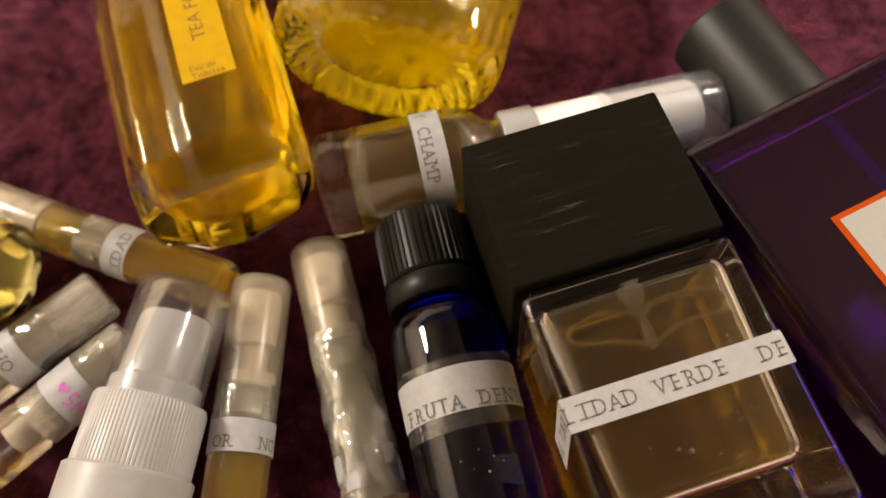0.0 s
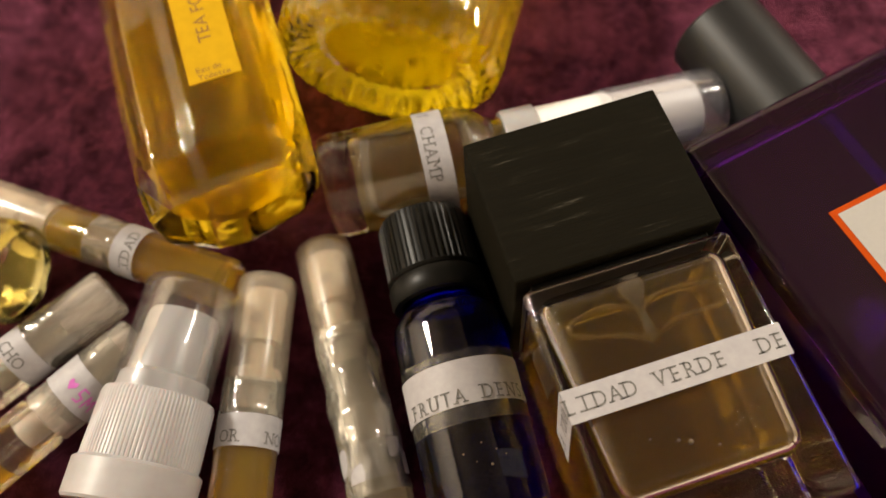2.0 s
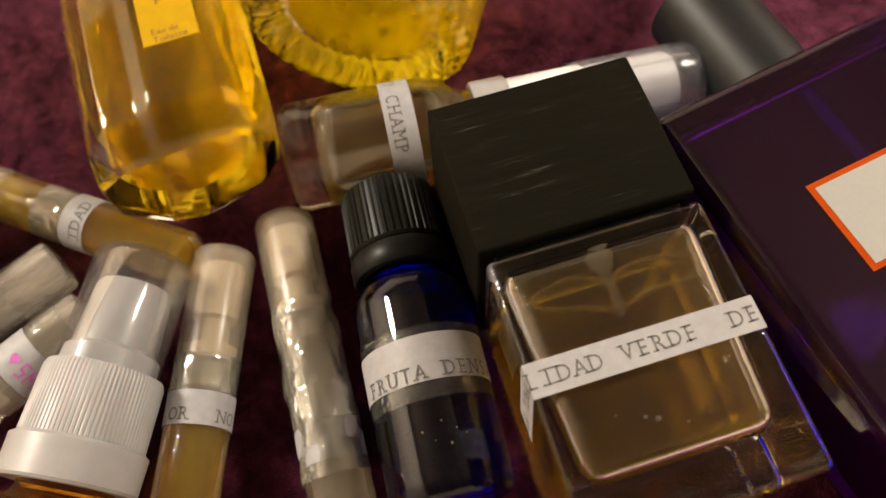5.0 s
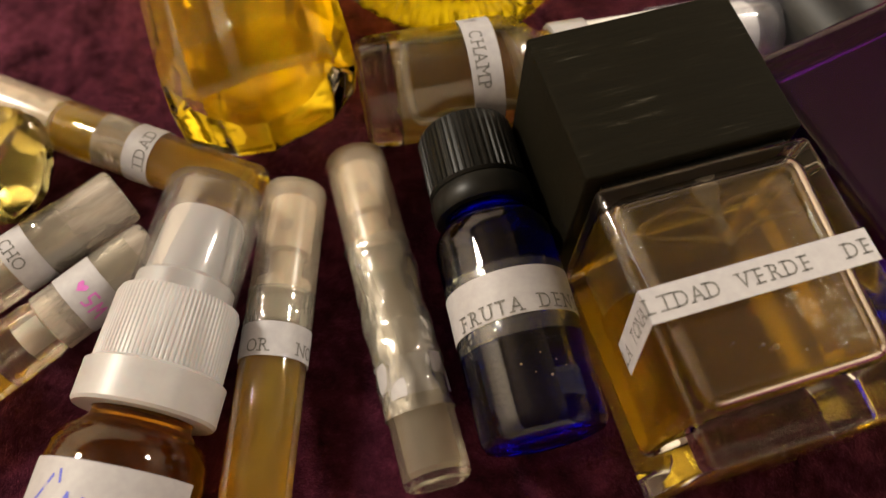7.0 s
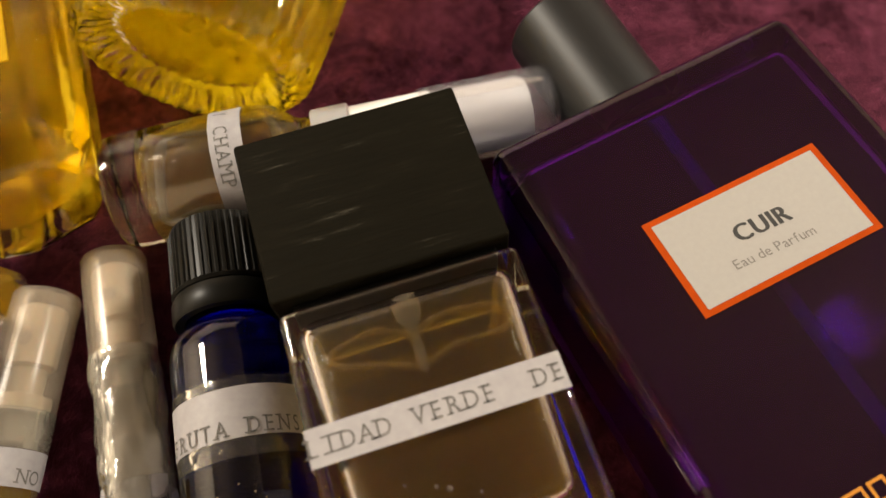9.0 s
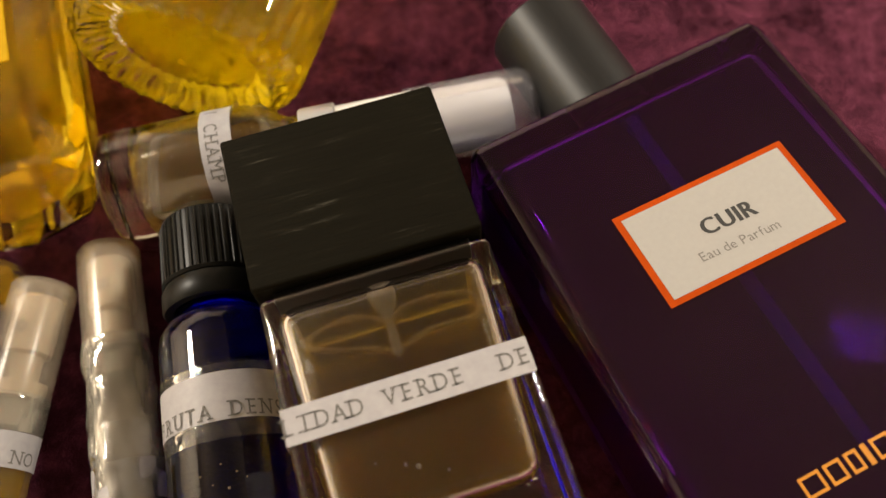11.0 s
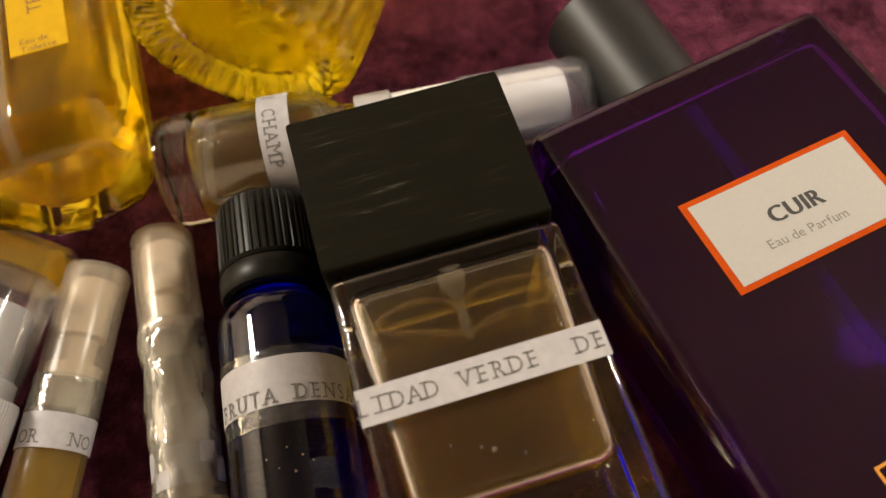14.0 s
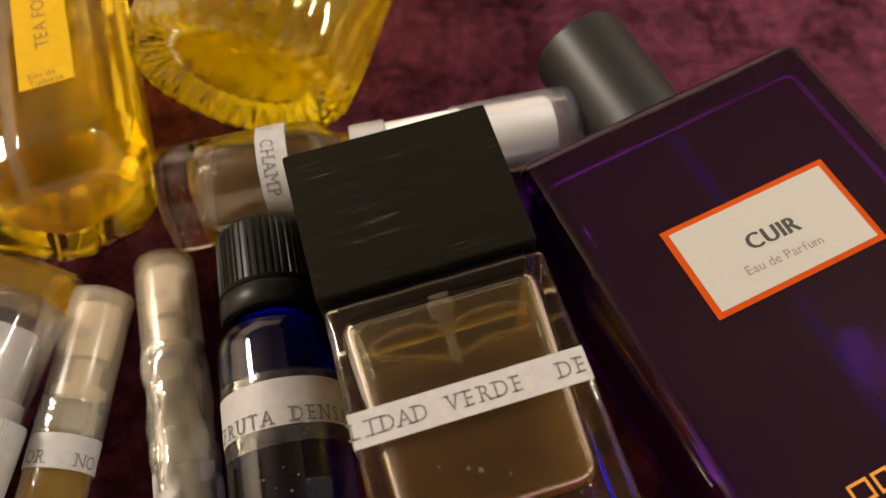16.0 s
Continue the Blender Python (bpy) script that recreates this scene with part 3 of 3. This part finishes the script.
def sample_vial(x, y, turn, r, label, juice, fill_y, text="", text_a=-60, lab=(30, 36), wrap=False, length=79.0, group="sample vials", head=0.72, capped=FROST):
    """A lying plastic sprayer vial; y = 0 is its foot."""
    th = thing("sample_vial", label, "vial", x, y, turn, group=group)
    k = length / 79.0
    zc = r + 0.3
    neck = 52 * k
    prof = [(0, 1.2), (r - 2.0, 1.0), (r - 1.2, 0), (r - 0.4, 0.3), (r, 1.4), (r, neck - 1.5), (r - 0.6, neck), (0, neck)]
    part("body", lathe(prof, zc, 48), TUBE, th, "translucent plastic tube")
    part("juice", lathe([(0, 2.3), (r - 2.4, 2.3), (r - 1.15, 3.2), (r - 1.15, fill_y), (0, fill_y)], zc, 48), juice, th, "perfume in the tube")
    part("dip_tube", lathe([(0, 3), (0.9, 3), (0.9, neck), (0, neck)], zc, 12), CLEAR_PLASTIC, th, "thin dip tube")
    head = r * head
    part("pump", lathe([(0, neck - 6), (r * 0.5, neck - 6), (r * 0.5, neck - 0.5), (r - 1.2, neck), (r - 1.2, neck + 3.4), (head * 0.72, neck + 4), (head * 0.72, neck + 9.4), (head, neck + 10), (head, length - 4.2), (head - 0.7, length - 3.4), (0, length - 3.4)], zc, 40), PUMP, th, "milky spray pump")
    hole = lathe([(0, 0), (1.5, 0), (1.5, 0.25), (0, 0.25)], 0, 20)
    bmesh.ops.rotate(hole, matrix=Matrix.Rotation(radians(90), 3, "X"), verts=hole.verts[:])
    bmesh.ops.translate(hole, vec=(0, neck + 15, zc + head - 0.1), verts=hole.verts[:])
    part("nozzle", hole, NOZZLE, th, "small round spray nozzle, its shade put in as darker colour")
    c = r + 0.05
    part("cap", lathe([(c, neck + 0.4), (c, length - 1.2), (c - 0.5, length - 0.3), (c - 1.2, length), (0, length), (0, length - 1), (c - 1.2, length - 1), (c - 0.9, length - 2), (c - 0.9, neck + 0.4)], zc, 48, closed=True), capped, th, "slip-on cap")
    tag = th
    if lab:
        tag = part("label", arc(r + 0.14, lab[0], lab[1], -115, 115, zc), PAPER, th, "white paper strip")
        part("tape", arc(r + 0.3, lab[1] + 0.1, lab[1] + 8, -110, 110, zc, 0.06), WRAP, th, "clear tape wound round the tube")
    if text:
        part("typed_text", writing(text, 3.9, 2.7, on_arc(r + 0.34, zc, text_a, lab[0] + 0.8), wide=0.86), INK, tag, "typed letters " + text.strip())
    if wrap:
        crease = lambda a, q, yy: 1.0 + 0.035 * math.sin(3 * a + yy * 0.35) + 0.025 * math.sin(7 * a - yy * 0.6)
        part("tape", lathe([(r + 0.4, 14 + i * 2.4) for i in range(17)] + [(r + 0.34, 52.4 - i * 2.4) for i in range(17)], zc, 56, crease, True), WRAP, th, "crinkled clear tape")
    return th


sample_vial(-38.2, -37.6, -1.4, 6.8, "translucent plastic spray vial wrapped in crinkled clear tape, lying down", WATER_JUICE, 44, "", lab=(17, 25), wrap=True, length=76.3)
sample_vial(-75.7, -39.2, -18.7, 6.9, "plastic spray vial with straw yellow perfume and paper strip", VIAL_JUICE, 36.5, "OR  NO", -38, (36, 43.2), length=77.2)
sample_vial(-59.5, 35.2, 52.3, 6.5, "frosted plastic vial of yellow perfume lying on the velvet", VIAL_JUICE, 50.5, "IDAD", -60, (24.5, 31), length=78.0)


def amber_sprayer():
    zc = 14.6
    k = 1.04
    th = thing("spray_bottle", "amber glass bottle with ribbed white spray head and clear cap", "spray bottle", -111.5, -57.8, -25.9)
    slim = lambda rows: [(r * k, y * 1.045) for r, y in rows]
    prof = [(0, 1), (10, 1), (11.5, 0), (13.4, 0.8), (14, 3), (14, 40), (13.6, 43), (12, 46), (9.5, 48), (9, 49), (9, 56), (0, 56)]
    part("body", lathe(slim(prof), zc, 64), AMBER, th, "amber glass body")
    part("juice", level(lathe(slim([(0, 2.8), (10.8, 3.2), (12.4, 5), (12.4, 38), (12.2, 41), (9.9, 45.3), (0, 46)]), zc, 48), 17), OIL, th, "perfume")
    ribs = lambda a, r, y: 1.0 - (0.013 if (math.sin(a * 84) > 0.1 and 60.9 < y < 74.7) else 0.0)
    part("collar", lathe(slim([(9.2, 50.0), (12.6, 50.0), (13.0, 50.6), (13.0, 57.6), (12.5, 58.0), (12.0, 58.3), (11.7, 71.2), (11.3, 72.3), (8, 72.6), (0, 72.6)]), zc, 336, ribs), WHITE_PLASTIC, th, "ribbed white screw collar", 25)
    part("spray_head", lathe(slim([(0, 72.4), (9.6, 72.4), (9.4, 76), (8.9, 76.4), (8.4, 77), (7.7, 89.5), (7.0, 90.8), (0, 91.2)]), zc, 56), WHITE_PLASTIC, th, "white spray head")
    c = 10.2
    part("cap", lathe(slim([(c, 73), (c - 0.1, 96), (c - 0.8, 97.6), (c - 2, 98), (0, 98), (0, 97), (c - 2, 97), (c - 1.1, 95.6), (c - 1.0, 73)]), zc, 64, closed=True), CLEAR_PLASTIC, th, "clear plastic overcap")
    tag = part("label", arc(14.62, 12, 41.5, -70, 75, zc), PAPER, th, "white paper label with blue handwriting")
    spot = on_arc(14.80, zc, -36, 29.5)
    pen = [stroke([(3, 9), (0.5, 5), (0, 1), (2.5, 0.4)], 0.5, spot), stroke([(4.2, 10), (4.8, 8)], 0.5, spot), stroke([(5, 1), (7, 6.5), (8.6, 1)], 0.5, spot),
           stroke([(6, 3), (8, 3)], 0.5, spot), stroke([(9.5, 1), (9.8, 6), (11.8, 5.4), (10, 3.6), (12, 1)], 0.5, spot), stroke([(13, 5.6), (15.6, 5.6)], 0.5, spot), stroke([(14.2, 5.6), (14, 1)], 0.5, spot)]
    part("handwriting", joined(*pen), BLUE_INK, tag, "blue pen strokes")


amber_sprayer()


def marked_vials():
    """Two vials lying side by side, the second with pink marks on its strip."""
    sample_vial(-160.5, 11.0, -65.5, 6.6, "clear plastic vial with typed strip lying against another vial", WATER_JUICE, 44, "CHO", -20, (51.5, 58), head=0.2, capped=HAZY)
    th = sample_vial(-153.8, -6.5, -63.5, 6.6, "clear plastic vial with pink marked paper strip, lying down", VIAL_JUICE, 40, lab=(58, 66.5), head=0.24, capped=HAZY)
    tag = next(o for o in th.children if o.name.startswith("label"))
    mark = on_arc(7.0, 6.9, 12, 59.5)
    spot = lambda u, v: mark(u * 0.78, v * 0.78)
    heart = bmesh.new()
    heart.faces.new([heart.verts.new(spot(u * 1.3, 3.4 + v * 1.3)) for u, v in ((0, -1.3), (1.2, 0.1), (1.0, 1.0), (0.4, 1.0), (0, 0.5), (-0.4, 1.0), (-1.0, 1.0), (-1.2, 0.1))])
    part("pink_mark", heart, PINK_INK, tag, "pink felt pen heart")
    part("pink_mark", stroke([(5.2, 5), (3.4, 5), (3.4, 3), (5, 2.6), (4.6, 1), (3.2, 0.8)], 0.6, spot), PINK_INK, tag, "pink felt pen stroke")
    part("pink_mark", stroke([(6.4, 0.6), (6.6, 4.6), (7.6, 2.2), (8.6, 4.6), (9.2, 0.6)], 0.6, spot), PINK_INK, tag, "pink felt pen stroke")


marked_vials()


def small_round_bottle():
    zc = 13.2
    th = thing("small_bottle", "small clear glass bottle of yellow perfume with typed strip", "small bottle", -106.5, 51.5, 62.0)
    part("body", lathe([(0, 1), (8, 0.6), (10.5, 0.4), (12.2, 1.6), (13, 4), (13, 36), (11, 41), (7, 44), (7, 52), (0, 52)], zc, 56), GLASS, th, "clear glass body")
    part("juice", level(lathe([(0, 4.1), (9.9, 4.3), (11.5, 6.2), (11.5, 35), (9.8, 40), (0, 43)], zc, 48), 19), OLIVE_JUICE, th, "yellow perfume")
    part("cap", lathe([(0, 50), (8.5, 50), (8.5, 62), (0, 62)], zc, 40), BLACK_PLASTIC, th, "black cap")
    tag = part("label", arc(13.02, 12, 18.5, -100, 100, zc), PAPER, th, "white paper strip")
    part("typed_text", writing("O", 4.2, 3, on_arc(13.2, zc, 30, 13), wide=0.86), INK, tag, "typed letter")


small_round_bottle()


def spray_vial_lying():
    zc = 13.3
    th = thing("spray_bottle", "clear glass spray bottle with white pump and typed paper strip", "spray bottle", -31.0, 50.6, -94.8)
    prof = [(0, 1), (9, 0.8), (11, 0), (12.4, 0.8), (13, 3), (13, 34), (12, 38), (9, 41.5), (8.2, 43), (8.2, 48), (0, 48)]
    hollow = [(0, 6.2), (6, 6.6), (10, 8), (11.2, 11), (11.2, 33), (9.8, 38), (6.6, 42.5), (6.6, 47.6), (0, 47.6)]
    part("body", hollowed(lathe(prof, zc, 64), pocket(lathe(hollow, zc, 64), 16.1)), GLASS, th, "thick-bottomed clear glass body", turned=True)
    part("juice", level(lathe(hollow, zc, 64), 16), PALE_STRAW, th, "pale amber perfume")
    # Thick ring whose pale colour paints the bright arch along the meniscus.
    rim = [(s * (11.0 - 2.2 * q * q) * 0.97, y) for s, y, q in ((-1, 11, 0.2), (-1, 20, 0), (-1, 30, 0), (-1, 36, 0.7), (1, 36, 0.7), (1, 30, 0), (1, 20, 0), (1, 11, 0.2))]
    part("liquid_rim", loop_tube(rim, 16.4, 1.1), PALE_RIM, th, "rim of the liquid, its highlight put in as pale colour")
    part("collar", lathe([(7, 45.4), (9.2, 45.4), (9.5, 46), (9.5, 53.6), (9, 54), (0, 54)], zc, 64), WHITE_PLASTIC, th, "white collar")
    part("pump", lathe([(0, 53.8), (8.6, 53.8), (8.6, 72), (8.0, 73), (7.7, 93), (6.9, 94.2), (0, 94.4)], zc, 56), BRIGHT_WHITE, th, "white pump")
    c = 9.3
    part("cap", lathe([(c, 70), (c, 98.5), (c - 0.8, 99.8), (c - 2, 100.2), (0, 100.2), (0, 99), (c - 2, 99), (c - 1.1, 97.8), (c - 1.1, 70)], zc, 64, closed=True), OVERCAP, th, "clear plastic overcap")
    tag = part("label", arc(13.03, 24, 31.0, -80, 120, zc), PAPER, th, "white paper strip with typed letters")
    part("typed_text", writing("Y CHAMP", 4.3, 3.05, on_arc(13.22, zc, -40, 25.2), wide=0.82), INK, tag, "typed letters CHAMP")


spray_vial_lying()


# ---- large faceted bottle and fluted bottle ----
def faceted_loft(sections):
    bm = bmesh.new()
    rings = [[bm.verts.new((x, y, z)) for x, z in pts] for y, pts in sections]
    for a, b in zip(rings, rings[1:]):
        n = len(a)
        for i in range(n):
            bm.faces.new((a[i], a[(i + 1) % n], b[(i + 1) % n], b[i]))
    bm.faces.new(rings[0])
    bm.faces.new(rings[-1][::-1])
    return bm


def facets(k, inset=0.0, squash=1.0, drop=0.0):
    """Uneven many-sided section, scaled by k about its middle, drawn in by inset, its top lowered by drop."""
    shape = ((-3.4, 34.6), (0, 37), (15.4, 37), (18.2, 34.4), (24, 25.5), (23, 16), (16.5, 7), (0.5, 0.9), (-8.0, 2.4), (-18, 12.5), (-18, 26), (-11.2, 34.0))
    mx, mz = 2.5, 18.5
    out = []
    for x, z in shape:
        d = math.hypot(x - mx, z - mz)
        q = k * (d - inset) / d
        out.append((mx + (x - mx) * q, max(0.3, mz + (z - mz) * q * squash - drop * max(0.0, (z - mz) / 18.5))))
    return out


def faceted_bottle():
    th = thing("perfume_bottle", "tall faceted glass bottle of golden perfume with yellow label", "perfume bottle", -54.5, 48.5, 2.0)
    zc = 18.5
    outer = faceted_loft([(0, facets(0.92, 0, 1.0, 5.0)), (1.2, facets(0.97, 0, 1.0, 4.4)), (8.5, facets(1.0)), (40, facets(1.03, 0, 0.97)), (70, facets(1.03, 0, 0.97)), (92, facets(0.9)), (102, facets(0.5)), (110, facets(0.46))])
    inner_y = [(9, 0.5), (11, 0.8), (19, 1.0), (70, 1.0), (88, 0.85)]
    bmesh.ops.bevel(outer, geom=outer.edges[:], offset=0.5, segments=2, profile=0.5, affect="EDGES")
    part("body", outer, GLASS_WAVY, th, "faceted clear glass body", 20)
    part("juice", faceted_loft([(y, facets(k, 4.1)) for y, k in inner_y]), GOLD_JUICE, th, "golden perfume", 20)
    tag = part("label", rounded(1.6, 14.2, 24, 68.5, 36.85, 37.25, 0.2, 1), YELLOW_LABEL, th, "yellow paper label")
    part("label_text", writing("TEA FOR", 4.6, 0, lambda u, v: (9.4 - v, 35.5 + u, 37.3), typed=False), BROWN_INK, tag, "brown words TEA FOR", 0)
    part("label_text", writing("Eau de", 2.3, 0, lambda u, v: (4.0 + u, 26.8 + v, 37.3), typed=False), BROWN_INK, tag, "brown words Eau de", 0)
    part("label_text", writing("Toilette", 2.3, 0, lambda u, v: (4.0 + u, 24.5 + v, 37.3), typed=False), BROWN_INK, tag, "brown word Toilette", 0)
    part("cap", lathe([(0, 109), (10, 109), (11, 112), (11, 130), (9, 133), (0, 133)], zc, 48), BLACK_PLASTIC, th, "dark cap")


faceted_bottle()


def fluted_bottle():
    zc = 29.0
    th = thing("perfume_bottle", "large oval fluted glass bottle of golden perfume lying down", "perfume bottle", -9.4, 71.5, -30.0)
    n = 36
    flute = lambda a, r, y: 1.0 + (0.03 * abs(math.sin(a * n / 2)) - 0.02 if r > 25 and y < 12 else 0.012 * math.sin(a * 18 + y * 0.05) if r > 18 else 0.0)
    petal = lambda a, r, y: 1.0 - (0.085 * (0.5 + 0.5 * math.cos(a * n)) * min(1.0, max(0.0, (r - 16.5) / 3.0)) if y < 22 else 0.0)

    def oval(bm):
        bmesh.ops.scale(bm, vec=(1, 1, 24.0 / 29.0), verts=bm.verts[:])
        return bm

    foot = lambda a, r, y: 0.9 * abs(math.sin(a * n / 2)) * min(1.0, max(0.0, (r - 16.5) / 3.0)) if y < 7 else 0.0
    prof = [(0, 4.8), (12, 4.5), (16.5, 4.0), (18, 3.0), (20, 1.4), (22, 0.4), (24, 0), (26.6, 1.0), (28.4, 3.5), (29, 8), (29.4, 18), (30, 40), (28, 62), (20, 80), (10, 90), (8, 92), (8, 100), (0, 100)]
    hollow = [(0, 7.6), (14, 7.8), (16.5, 8.0), (18, 8.6), (19.5, 9.8), (21, 11.4), (22.5, 13.4), (24, 16), (25.2, 19.5), (26, 23.5), (26.6, 40), (24, 62), (17, 79), (6, 90), (0, 90)]
    air = pocket(oval(lathe(hollow[:-2] + [(0, 80)], zc, 288, petal)), 40.1)
    part("body", hollowed(oval(lathe(prof, zc, 324, flute, rise=foot)), air), GLASS_WAVY, th, "fluted clear glass body", 25, True)
    part("juice", level(oval(lathe(hollow[:-2] + [(0, 80)], zc, 288, petal)), 40), DEEP_JUICE, th, "golden perfume")
    part("cap", oval(lathe([(0, 98), (11, 98), (12, 101), (12, 124), (0, 126)], zc, 48)), BLACK_PLASTIC, th, "dark cap")


fluted_bottle()
